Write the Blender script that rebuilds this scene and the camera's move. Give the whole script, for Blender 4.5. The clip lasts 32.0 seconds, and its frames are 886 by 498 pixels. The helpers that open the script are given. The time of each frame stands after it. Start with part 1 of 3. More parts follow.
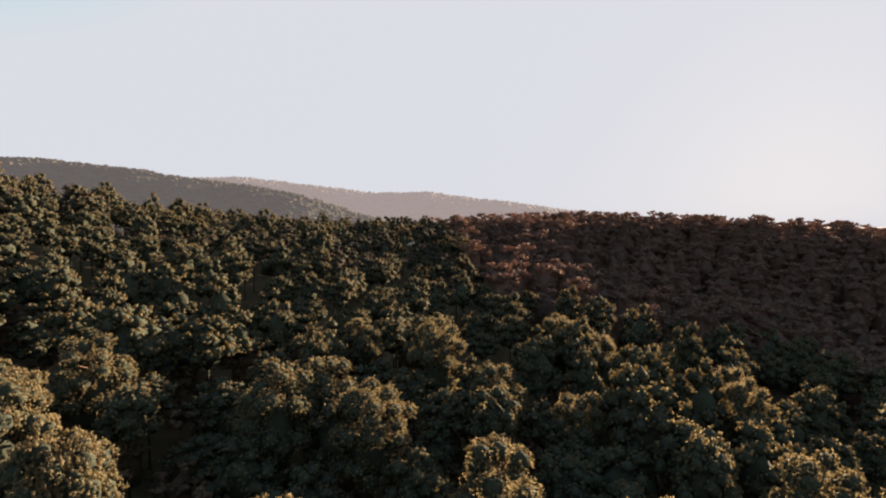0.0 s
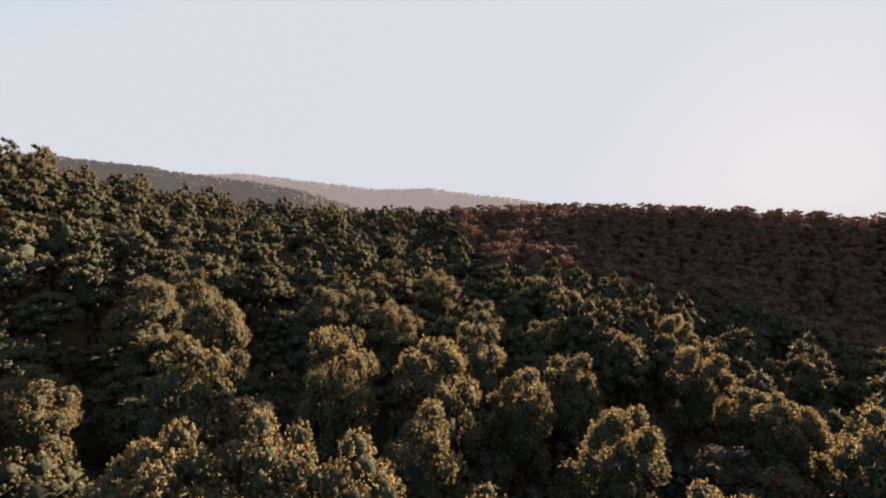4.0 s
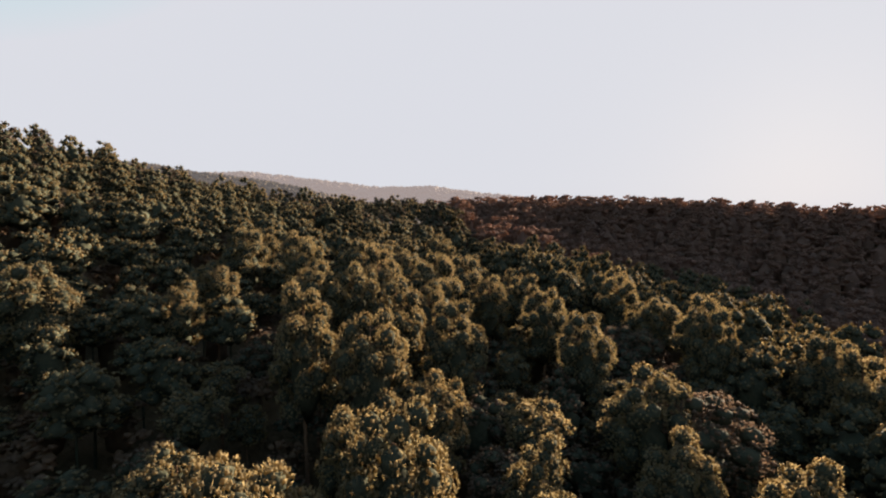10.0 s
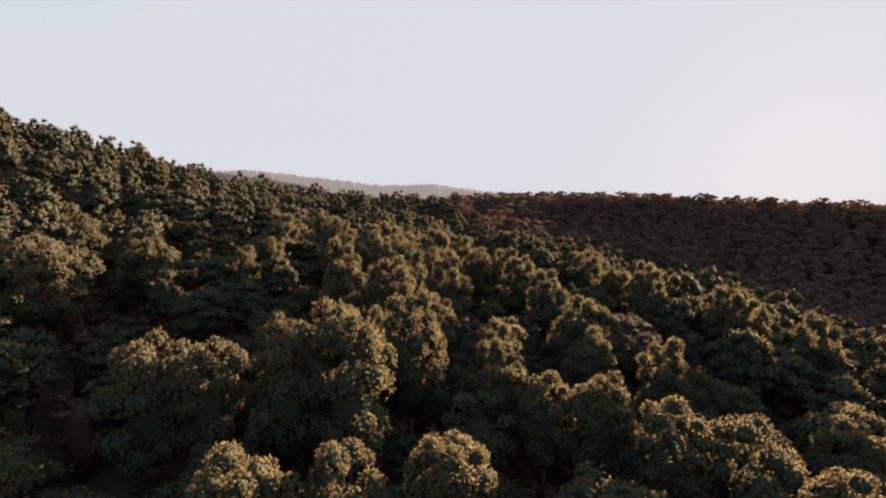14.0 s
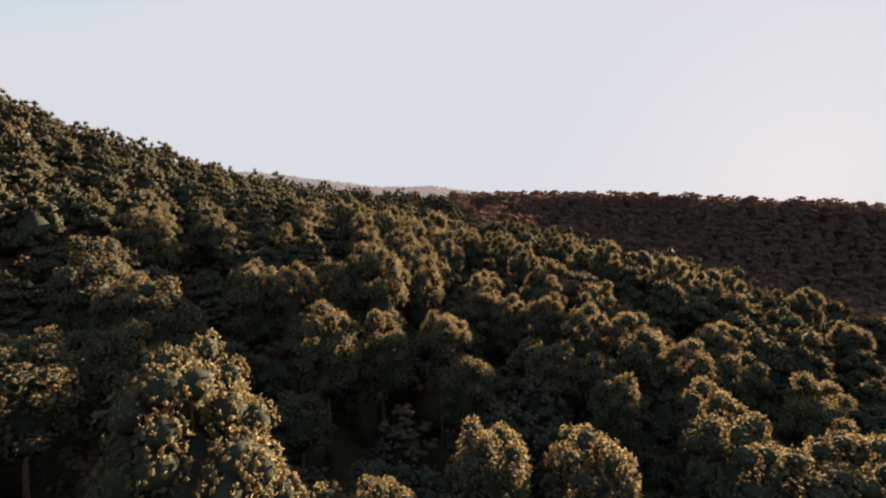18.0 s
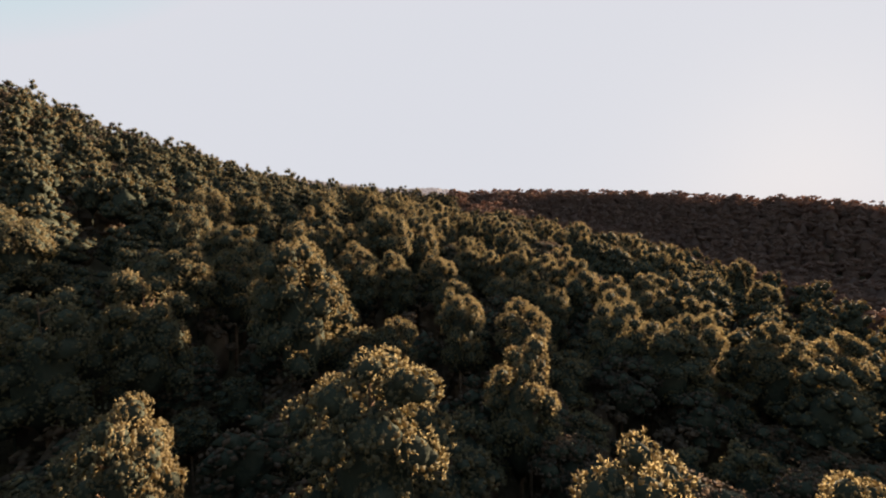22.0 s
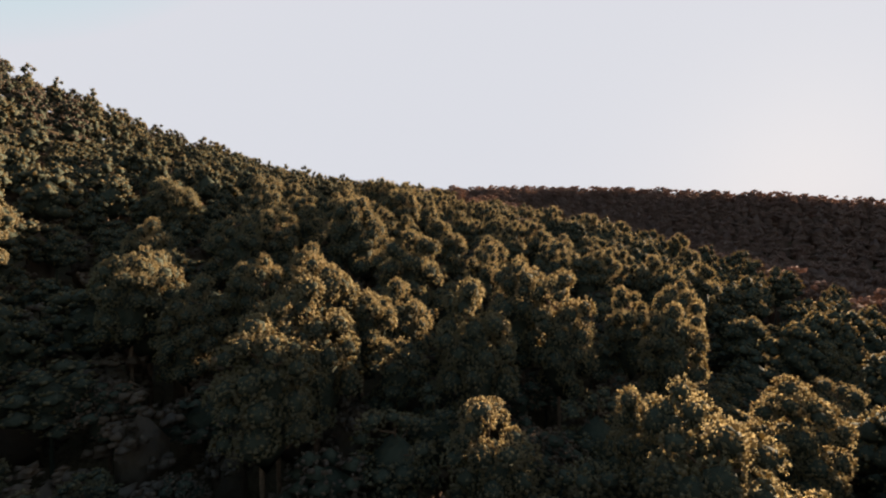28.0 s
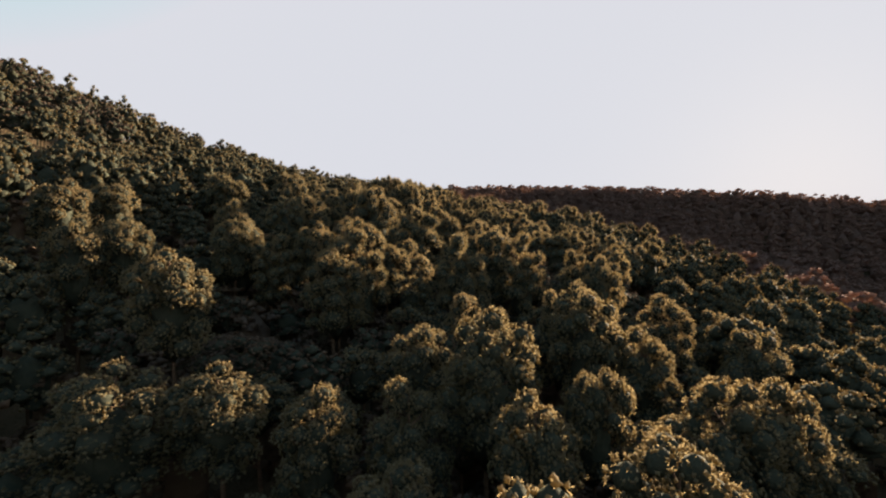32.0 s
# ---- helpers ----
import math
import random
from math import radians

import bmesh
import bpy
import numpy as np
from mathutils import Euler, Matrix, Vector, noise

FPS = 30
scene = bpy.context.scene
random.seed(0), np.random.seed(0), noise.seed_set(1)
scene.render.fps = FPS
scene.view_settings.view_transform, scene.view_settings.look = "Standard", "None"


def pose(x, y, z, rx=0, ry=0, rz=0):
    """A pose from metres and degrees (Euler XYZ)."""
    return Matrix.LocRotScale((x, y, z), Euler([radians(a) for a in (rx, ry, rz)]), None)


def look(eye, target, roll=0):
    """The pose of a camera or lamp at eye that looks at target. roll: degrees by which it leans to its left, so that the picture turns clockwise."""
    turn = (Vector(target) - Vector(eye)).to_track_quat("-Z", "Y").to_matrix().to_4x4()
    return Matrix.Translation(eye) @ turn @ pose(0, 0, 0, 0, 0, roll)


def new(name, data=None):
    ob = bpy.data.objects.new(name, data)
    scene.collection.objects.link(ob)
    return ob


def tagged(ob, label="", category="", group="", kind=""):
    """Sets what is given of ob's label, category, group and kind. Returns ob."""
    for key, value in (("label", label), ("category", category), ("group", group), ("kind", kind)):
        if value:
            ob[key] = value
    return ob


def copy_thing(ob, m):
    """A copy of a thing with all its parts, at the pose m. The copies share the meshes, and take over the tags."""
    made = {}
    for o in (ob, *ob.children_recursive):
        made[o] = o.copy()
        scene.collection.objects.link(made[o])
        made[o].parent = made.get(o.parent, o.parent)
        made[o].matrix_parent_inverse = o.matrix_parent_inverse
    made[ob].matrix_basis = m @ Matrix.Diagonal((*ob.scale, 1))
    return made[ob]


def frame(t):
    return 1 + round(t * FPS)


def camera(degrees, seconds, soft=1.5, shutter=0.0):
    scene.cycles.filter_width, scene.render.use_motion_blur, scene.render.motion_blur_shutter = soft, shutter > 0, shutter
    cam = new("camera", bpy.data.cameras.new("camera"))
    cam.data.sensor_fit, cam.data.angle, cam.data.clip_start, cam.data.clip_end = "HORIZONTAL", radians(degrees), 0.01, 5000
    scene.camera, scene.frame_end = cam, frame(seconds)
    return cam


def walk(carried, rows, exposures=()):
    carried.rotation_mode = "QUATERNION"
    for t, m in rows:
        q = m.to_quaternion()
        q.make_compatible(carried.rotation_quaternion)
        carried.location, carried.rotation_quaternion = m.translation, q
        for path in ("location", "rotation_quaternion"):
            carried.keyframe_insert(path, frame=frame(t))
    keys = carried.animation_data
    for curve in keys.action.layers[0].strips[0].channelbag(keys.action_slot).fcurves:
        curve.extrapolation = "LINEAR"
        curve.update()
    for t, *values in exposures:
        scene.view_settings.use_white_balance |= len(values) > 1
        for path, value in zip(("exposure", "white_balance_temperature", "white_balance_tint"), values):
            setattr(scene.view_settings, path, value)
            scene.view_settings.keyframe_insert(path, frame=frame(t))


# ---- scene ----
cam = camera(87.4, 32.0, soft=2.1)
METRES, EYE, TILT, LEAN, TURN = 150.0, 60.0, -2.5, 0.0, 0.0
ROWS = [
    (0.0, 0.0, 0.0, 0.0, 0.0, 0.0, -0.0),
    (0.5, 0.0001, -0.015, -0.0047, -0.0, -0.05, -0.01),
    (1.0, 0.0005, -0.0299, -0.0093, 0.03, -0.15, -0.03),
    (1.5, 0.0008, -0.0452, -0.0142, 0.05, -0.17, -0.03),
    (2.0, 0.0009, -0.0603, -0.019, 0.07, -0.22, -0.03),
    (2.5, 0.0013, -0.0754, -0.0232, 0.11, -0.23, -0.02),
    (3.0, 0.0015, -0.0902, -0.0272, 0.12, -0.28, -0.03),
    (3.5, 0.0021, -0.1052, -0.0308, 0.18, -0.33, -0.03),
    (5.5, 0.0029, -0.1644, -0.0467, 0.22, -0.32, 0.05),
    (6.0, 0.0032, -0.1794, -0.0502, 0.25, -0.34, 0.03),
    (6.5, 0.0036, -0.1943, -0.0537, 0.25, -0.4, 0.03),
    (7.0, 0.0042, -0.209, -0.0571, 0.29, -0.42, 0.04),
    (7.5, 0.0048, -0.2238, -0.0605, 0.32, -0.45, 0.04),
    (8.0, 0.0052, -0.2385, -0.0639, 0.33, -0.46, 0.04),
    (8.5, 0.0058, -0.2534, -0.067, 0.36, -0.5, 0.05),
    (9.0, 0.006, -0.2679, -0.0705, 0.38, -0.51, -0.01),
    (9.5, 0.0062, -0.2827, -0.0737, 0.4, -0.55, 0.02),
    (10.0, 0.0064, -0.2976, -0.0773, 0.4, -0.58, 0.01),
    (10.5, 0.0068, -0.3118, -0.0808, 0.44, -0.6, 0.02),
    (11.0, 0.0075, -0.3267, -0.0842, 0.48, -0.62, -0.02),
    (11.5, 0.0077, -0.3414, -0.0872, 0.49, -0.67, -0.01),
    (12.0, 0.0084, -0.3564, -0.0906, 0.52, -0.71, 0.02),
    (12.5, 0.0097, -0.3711, -0.0936, 0.56, -0.74, 0.01),
    (13.0, 0.0104, -0.3858, -0.0966, 0.56, -0.73, 0.04),
    (13.5, 0.0109, -0.4013, -0.0999, 0.55, -0.71, -0.01),
    (14.0, 0.012, -0.4158, -0.1027, 0.62, -0.72, 0.06),
    (14.5, 0.012, -0.4309, -0.1057, 0.58, -0.74, 0.02),
    (16.5, 0.0132, -0.4921, -0.1203, 0.51, -0.56, 0.01),
    (17.0, 0.0135, -0.507, -0.1245, 0.53, -0.52, 0.01),
    (17.5, 0.0144, -0.5222, -0.1286, 0.58, -0.5, -0.01),
    (18.0, 0.0149, -0.5373, -0.1329, 0.56, -0.48, -0.01),
    (18.5, 0.0156, -0.5526, -0.1374, 0.57, -0.45, -0.03),
    (19.0, 0.0164, -0.5679, -0.142, 0.55, -0.39, -0.04),
    (19.5, 0.0172, -0.5829, -0.1467, 0.55, -0.31, -0.04),
    (20.0, 0.0185, -0.5983, -0.1511, 0.59, -0.29, -0.06),
    (20.5, 0.0194, -0.6136, -0.1553, 0.6, -0.27, -0.04),
    (21.0, 0.0207, -0.6288, -0.1599, 0.64, -0.21, -0.07),
    (21.5, 0.0217, -0.6434, -0.165, 0.68, -0.14, -0.04),
    (22.0, 0.0226, -0.6591, -0.1693, 0.7, -0.17, -0.05),
    (22.5, 0.0233, -0.6748, -0.1733, 0.73, -0.21, -0.05),
    (23.0, 0.0239, -0.6895, -0.1782, 0.76, -0.15, 0.02),
    (23.5, 0.0241, -0.7049, -0.1818, 0.76, -0.17, -0.02),
    (24.0, 0.0246, -0.7198, -0.1857, 0.78, -0.17, -0.01),
    (24.5, 0.0251, -0.7351, -0.1897, 0.79, -0.16, 0.01),
    (25.0, 0.0255, -0.7507, -0.1935, 0.8, -0.15, 0.05),
    (25.5, 0.0258, -0.7664, -0.197, 0.79, -0.17, 0.07),
    (27.5, 0.0265, -0.8285, -0.211, 0.77, -0.14, -0.07),
    (28.0, 0.0268, -0.844, -0.2145, 0.78, -0.11, -0.08),
    (28.5, 0.027, -0.8596, -0.2179, 0.78, -0.08, -0.08),
    (29.0, 0.0272, -0.8754, -0.2213, 0.76, -0.05, -0.07),
    (29.5, 0.0275, -0.891, -0.2248, 0.76, -0.01, -0.06),
    (30.0, 0.0279, -0.9067, -0.2283, 0.76, 0.02, -0.06),
    (30.5, 0.0285, -0.9223, -0.2316, 0.77, 0.02, -0.04),
    (31.0, 0.029, -0.9382, -0.235, 0.77, 0.04, -0.04),
    (31.5, 0.0296, -0.9537, -0.2382, 0.78, 0.03, -0.04),
    (32.0, 0.0302, -0.9692, -0.2414, 0.79, 0.03, -0.03),
]
EXPOSURE = 2.8  # stops
walk(cam, [(t, pose(0, 0, EYE, TILT, LEAN, TURN) @ pose(METRES * x, METRES * y, METRES * z, 90 + pitch, roll, yaw)) for t, x, y, z, yaw, pitch, roll in ROWS], [(0.0, EXPOSURE), (32.0, EXPOSURE)])

# ---- sky and sun: a low evening sun ahead and to the right, over a milky sky ----
SKY_GAIN = 6.0
SUN_AZIMUTH, SUN_ELEVATION = 37.5, 8.0  # degrees clockwise from +y, above the horizon
world = bpy.data.worlds.new("evening_sky")
scene.world = world
world.use_nodes = True
wn, wl = world.node_tree.nodes, world.node_tree.links
wn.clear()
sky = wn.new("ShaderNodeTexSky")
sky.sky_type, sky.sun_disc = "NISHITA", False
sky.sun_elevation, sky.sun_rotation = radians(SUN_ELEVATION), radians(SUN_AZIMUTH)
sky.air_density, sky.dust_density, sky.ozone_density = 1.0, 3.0, 1.2
veil = wn.new("ShaderNodeMix")  # the bright sky is evened out by thin high cloud
veil.data_type, veil.blend_type = "RGBA", "DARKEN"
veil.inputs[0].default_value = 1.0
veil.inputs[7].default_value = (7.2, 7.3, 7.9, 1.0)
gain = wn.new("ShaderNodeMix")
gain.data_type, gain.blend_type = "RGBA", "MULTIPLY"
gain.inputs[0].default_value = 1.0
gain.inputs[7].default_value = (SKY_GAIN, SKY_GAIN, SKY_GAIN, 1.0)
milky = wn.new("ShaderNodeMix")
milky.data_type, milky.blend_type = "RGBA", "MIX"
milky.inputs[0].default_value = 0.015
background = wn.new("ShaderNodeBackground")
background.inputs[1].default_value = 0.1 * 2 ** -EXPOSURE
world_out = wn.new("ShaderNodeOutputWorld")
wl.new(sky.outputs[0], gain.inputs[6])
wl.new(gain.outputs[2], veil.inputs[6])
wl.new(veil.outputs[2], milky.inputs[6])
wl.new(sky.outputs[0], milky.inputs[7])
wl.new(milky.outputs[2], background.inputs[0])
wl.new(background.outputs[0], world_out.inputs[0])

sun_data = bpy.data.lights.new("sun", "SUN")
sun_data.energy, sun_data.angle, sun_data.color = 5.0, radians(0.53), (1.0, 0.76, 0.55)
sun = new("sun", sun_data)
sun_way = Vector((math.sin(radians(SUN_AZIMUTH)) * math.cos(radians(SUN_ELEVATION)), math.cos(radians(SUN_AZIMUTH)) * math.cos(radians(SUN_ELEVATION)), math.sin(radians(SUN_ELEVATION))))
sun.matrix_world = look(sun_way * 500, (0, 0, 0))


# ---- materials ----
def material(name):
    m = bpy.data.materials.new(name)
    m.use_nodes = True
    m.node_tree.nodes.clear()
    return m, m.node_tree.nodes, m.node_tree.links


def ramp(nodes, stops):
    r = nodes.new("ShaderNodeValToRGB")
    while len(r.color_ramp.elements) < len(stops):
        r.color_ramp.elements.new(0.5)
    for e, (p, c) in zip(r.color_ramp.elements, stops):
        e.position, e.color = p, (*c, 1)
    return r


def foliage(name, stops, through_colour, share, scale, gloss=0.35):
    """Needles or leaves: hue drifts from tree to tree, grain from tuft to tuft, and light comes through them."""
    m, n, l = material(name)
    place = n.new("ShaderNodeNewGeometry")
    drift = n.new("ShaderNodeTexNoise")
    drift.inputs["Scale"].default_value, drift.inputs["Detail"].default_value = scale, 2.0
    fine = n.new("ShaderNodeTexNoise")
    fine.inputs["Scale"].default_value, fine.inputs["Detail"].default_value = 2.1, 3.0
    info = n.new("ShaderNodeObjectInfo")
    add = n.new("ShaderNodeMath")
    add.operation = "MULTIPLY_ADD"
    add.inputs[1].default_value = 0.22
    l.new(place.outputs["Position"], drift.inputs["Vector"])
    l.new(place.outputs["Position"], fine.inputs["Vector"])
    l.new(info.outputs["Random"], add.inputs[0])
    l.new(drift.outputs["Fac"], add.inputs[2])
    isl = n.new("ShaderNodeMath")
    isl.operation = "MULTIPLY_ADD"
    isl.inputs[1].default_value = 0.16
    l.new(place.outputs["Random Per Island"], isl.inputs[0])
    l.new(add.outputs[0], isl.inputs[2])
    both = n.new("ShaderNodeMath")
    both.operation = "MULTIPLY_ADD"
    both.inputs[1].default_value = 0.35
    l.new(fine.outputs["Fac"], both.inputs[0])
    l.new(isl.outputs[0], both.inputs[2])
    hue = ramp(n, stops)
    l.new(both.outputs[0], hue.inputs[0])
    skin = n.new("ShaderNodeBsdfPrincipled")
    skin.inputs["Roughness"].default_value = 0.85
    skin.inputs["Specular IOR Level"].default_value = gloss
    l.new(hue.outputs[0], skin.inputs["Base Color"])
    relief = n.new("ShaderNodeBump")
    relief.inputs["Strength"].default_value, relief.inputs["Distance"].default_value = 0.7, 0.5
    l.new(fine.outputs["Fac"], relief.inputs["Height"])
    l.new(relief.outputs[0], skin.inputs["Normal"])
    leak = n.new("ShaderNodeBsdfTranslucent")
    tint = n.new("ShaderNodeMix")
    tint.data_type, tint.blend_type = "RGBA", "MIX"
    tint.inputs[0].default_value = 0.6
    tint.inputs[7].default_value = (*through_colour, 1)
    l.new(hue.outputs[0], tint.inputs[6])
    l.new(tint.outputs[2], leak.inputs["Color"])
    mix = n.new("ShaderNodeMixShader")
    mix.inputs[0].default_value = share
    l.new(skin.outputs[0], mix.inputs[1])
    l.new(leak.outputs[0], mix.inputs[2])
    out = n.new("ShaderNodeOutputMaterial")
    l.new(mix.outputs[0], out.inputs[0])
    return m


def rough(name, stops, scale, bump=0.4, roughness=0.9, glow=None):
    """Bark, soil and far slopes: two scales of noise, with relief; glow paints haze on far slopes."""
    m, n, l = material(name)
    place = n.new("ShaderNodeNewGeometry")
    coarse = n.new("ShaderNodeTexNoise")
    coarse.inputs["Scale"].default_value, coarse.inputs["Detail"].default_value = scale, 6.0
    grain = n.new("ShaderNodeTexNoise")
    grain.inputs["Scale"].default_value, grain.inputs["Detail"].default_value = scale * 9, 4.0
    l.new(place.outputs["Position"], coarse.inputs["Vector"])
    l.new(place.outputs["Position"], grain.inputs["Vector"])
    both = n.new("ShaderNodeMath")
    both.operation = "MULTIPLY_ADD"
    both.inputs[1].default_value = 0.4
    l.new(grain.outputs["Fac"], both.inputs[0])
    l.new(coarse.outputs["Fac"], both.inputs[2])
    hue = ramp(n, stops)
    l.new(both.outputs[0], hue.inputs[0])
    skin = n.new("ShaderNodeBsdfPrincipled")
    skin.inputs["Roughness"].default_value = roughness
    skin.inputs["Specular IOR Level"].default_value = 0.02
    l.new(hue.outputs[0], skin.inputs["Base Color"])
    b = n.new("ShaderNodeBump")
    b.inputs["Strength"].default_value, b.inputs["Distance"].default_value = bump, 0.6 / scale
    l.new(both.outputs[0], b.inputs["Height"])
    l.new(b.outputs[0], skin.inputs["Normal"])
    # far slopes emit a little in place of haze
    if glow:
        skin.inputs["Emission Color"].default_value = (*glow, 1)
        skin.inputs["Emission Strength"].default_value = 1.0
    out = n.new("ShaderNodeOutputMaterial")
    l.new(skin.outputs[0], out.inputs[0])
    return m


NEEDLES = foliage("pine_needles", ((0.35, (0.052, 0.067, 0.055)), (0.65, (0.082, 0.088, 0.064)), (0.95, (0.130, 0.112, 0.072))), (0.53, 0.40, 0.18), 0.5, 0.09, 0.03)
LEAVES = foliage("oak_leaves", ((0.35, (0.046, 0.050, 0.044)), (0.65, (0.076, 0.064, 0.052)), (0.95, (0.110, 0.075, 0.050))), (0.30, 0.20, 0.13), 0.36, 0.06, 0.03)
# leaf colour paled and pinked to stand in for haze over the valley
RIDGE = foliage("hazed_valley_foliage", ((0.35, (0.115, 0.086, 0.072)), (0.65, (0.15, 0.110, 0.093)), (0.95, (0.175, 0.125, 0.105))), (0.46, 0.31, 0.24), 0.6, 0.05, 0.03)
# twig colour kept dark so it also paints the shade inside the crowns
TWIGS_AND_SHADE = rough("inner_twigs_and_shade", ((0.3, (0.022, 0.030, 0.023)), (0.9, (0.046, 0.048, 0.033))), 2.5, 0.8)
BARK = rough("pine_bark", ((0.3, (0.05, 0.032, 0.022)), (0.9, (0.15, 0.095, 0.06))), 3.0, 0.8)
SOIL = rough("forest_floor", ((0.3, (0.03, 0.028, 0.016)), (0.9, (0.085, 0.06, 0.035))), 0.35, 0.6)
# both far-hill materials glow faintly: their haze is painted as emission
HILL_WOODS = rough("distant_glowing_woods", ((0.35, (0.034, 0.036, 0.028)), (0.9, (0.066, 0.056, 0.043))), 0.02, 0.8, glow=(0.017, 0.0145, 0.014))
HILL_HAZE_GLOW = rough("distant_haze_glow_woods", ((0.35, (0.05, 0.055, 0.05)), (0.9, (0.09, 0.08, 0.07))), 0.02, 0.6, glow=(0.050, 0.040, 0.038))


# ---- the lie of the land ----
LAND_X, LAND_Y, LAND_WIDTH = np.arange(-240, 241, 80.0), np.arange(-160, 401, 80.0), 72.0
LAND = np.array([  # how far each rounded swell of the hillside lifts the woods
    (23.9, 3.3, -6.0, -6.3, -12.8, -13.6, -9.6),
    (30.2, 7.4, -0.6, 2.3, -5.9, -10.6, -12.5),
    (30.1, 9.1, -1.4, 2.1, 1.9, -7.2, -13.5),
    (21.9, 11.2, 3.2, 0.2, -1.4, -9.2, -4.5),
    (12.4, 7.9, 5.6, 4.6, -3.7, -6.7, 9.9),
    (7.9, 3.0, 3.5, 8.7, 6.1, 4.3, 10.9),
    (10.4, 5.0, 3.0, 5.6, 10.2, 9.6, 4.3),
    (16.8, 9.6, 2.6, -0.1, 3.0, 3.7, -1.1),
])
TREE = 16.0  # the usual height of a tree


def canopy(x, y):
    """The usual height of the treetops at a place."""
    x, y = np.asarray(x, float), np.asarray(y, float)
    ex = np.exp(-((x[..., None] - LAND_X) ** 2) / (2 * LAND_WIDTH ** 2))
    ey = np.exp(-((y[..., None] - LAND_Y) ** 2) / (2 * LAND_WIDTH ** 2))
    away = np.clip((np.hypot(x, y - 120) - 420) / 500, 0, 1)
    return 40 + np.einsum("...j,ji,...i->...", ey, LAND, ex) - 75 * away ** 2 * (3 - 2 * away)


def ground_height(x, y):
    return canopy(x, y) - TREE


def grid_mesh(name, px, py, pz):
    """A sheet over a grid of points."""
    rows_, cols = px.shape
    me = bpy.data.meshes.new(name)
    k = np.arange(rows_ * cols).reshape(rows_, cols)
    quads = np.stack([k[:-1, :-1], k[:-1, 1:], k[1:, 1:], k[1:, :-1]], -1).reshape(-1, 4)
    me.from_pydata(np.stack([px, py, pz], -1).reshape(-1, 3).tolist(), [], quads.tolist())
    me.polygons.foreach_set("use_smooth", np.ones(len(quads), bool))
    return me


reach = np.concatenate([np.arange(0, 300, 8.0), 300 * 1.18 ** np.arange(0, 17)])
reach = np.concatenate([-reach[:0:-1], reach])
gx, gy = np.meshgrid(reach, reach + 100)
gz = ground_height(gx, gy) + 0.6 * np.sin(gx * 0.31 + np.sin(gy * 0.17) * 2) * np.sin(gy * 0.27)
ground = tagged(new("ground", grid_mesh("ground", gx, gy, gz)), "dark brown forest floor of soil and fallen needles under the trees", "ground", kind="structure")
ground.data.materials.append(SOIL)


def hill(name, distance, xs, crest, depth, mat, label):
    """A long wooded hill far off: a crest line with rounded slopes in front and behind."""
    x = np.linspace(xs[0], xs[-1], 320)
    top = np.interp(x, xs, crest)
    kernel = np.hanning(15) / np.hanning(15).sum()
    top = np.convolve(np.pad(top, 7, "edge"), kernel, "valid")
    s = np.linspace(-1, 1, 41)
    px, ps = np.meshgrid(x, s)
    fold = np.sin(px * 0.013 + 2 * ps) * 18 + np.sin(px * 0.031 + 1.0) * 9
    py = distance + ps * depth + fold * (1 - np.abs(ps)) * 2
    pz = -60 + (top[None, :] + 60) * np.cos(ps * np.pi / 2) ** 1.2 + np.sin(px * 0.021) * np.sin(ps * 9) * 5 * np.abs(ps)
    ob = tagged(new(name, grid_mesh(name, px, py, pz)), label, "hill", kind="structure")
    ob.data.materials.append(mat)
    return x, top


def far_woods(name, crest_line, distance, depth, mat, x_range, size, label, seed):
    """The trees that roughen a far hill's crest and slope."""
    r = np.random.default_rng(seed)
    v, t = BALL
    n = 2600
    px = r.uniform(*x_range, n)
    ps = np.where(np.arange(n) < 900, r.uniform(-0.12, 0.05, n), r.uniform(-0.75, -0.1, n))
    top = np.interp(px, *crest_line)
    fold = np.sin(px * 0.013 + 2 * ps) * 18 + np.sin(px * 0.031 + 1.0) * 9
    py = distance + ps * depth + fold * (1 - np.abs(ps)) * 2
    pz = -60 + (top + 60) * np.cos(ps * np.pi / 2) ** 1.2
    s = size * r.uniform(0.5, 1.25, n)
    w = np.stack([s * r.uniform(0.8, 1.4, n), s, s * r.uniform(0.7, 1.1, n)], 1)
    verts = v[None] * w[:, None, :] * r.uniform(0.8, 1.2, (n, len(v), 1)) + np.stack([px, py, pz], 1)[:, None, :]
    tris = t[None] + (np.arange(n) * len(v))[:, None, None]
    return tagged(new(name, mesh_of("far_crowns", verts, tris, mat)), label, "woods", kind="stuff")


near_hill = hill("backdrop_hill_near", 1800, (-3600, -2400, -1721, -1436, -1194, -997, -733, -536, -404, -294, 100), (309, 333, 329, 314, 285, 252, 220, 182, 138, 103, 20), 620, HILL_WOODS, "far grey-green wooded hillside, evening haze given by a faint glow")
far_hill = hill("backdrop_hill_far", 2600, (-4000, -2300, -1440, -1027, -710, -457, -266, -76, 209, 526, 780, 1200, 2300, 4000), (298, 328, 338, 332, 290, 256, 249, 256, 217, 179, 145, 90, 70, 60), 750, HILL_HAZE_GLOW, "farthest pale wooded hill, its evening haze a faint surface glow")


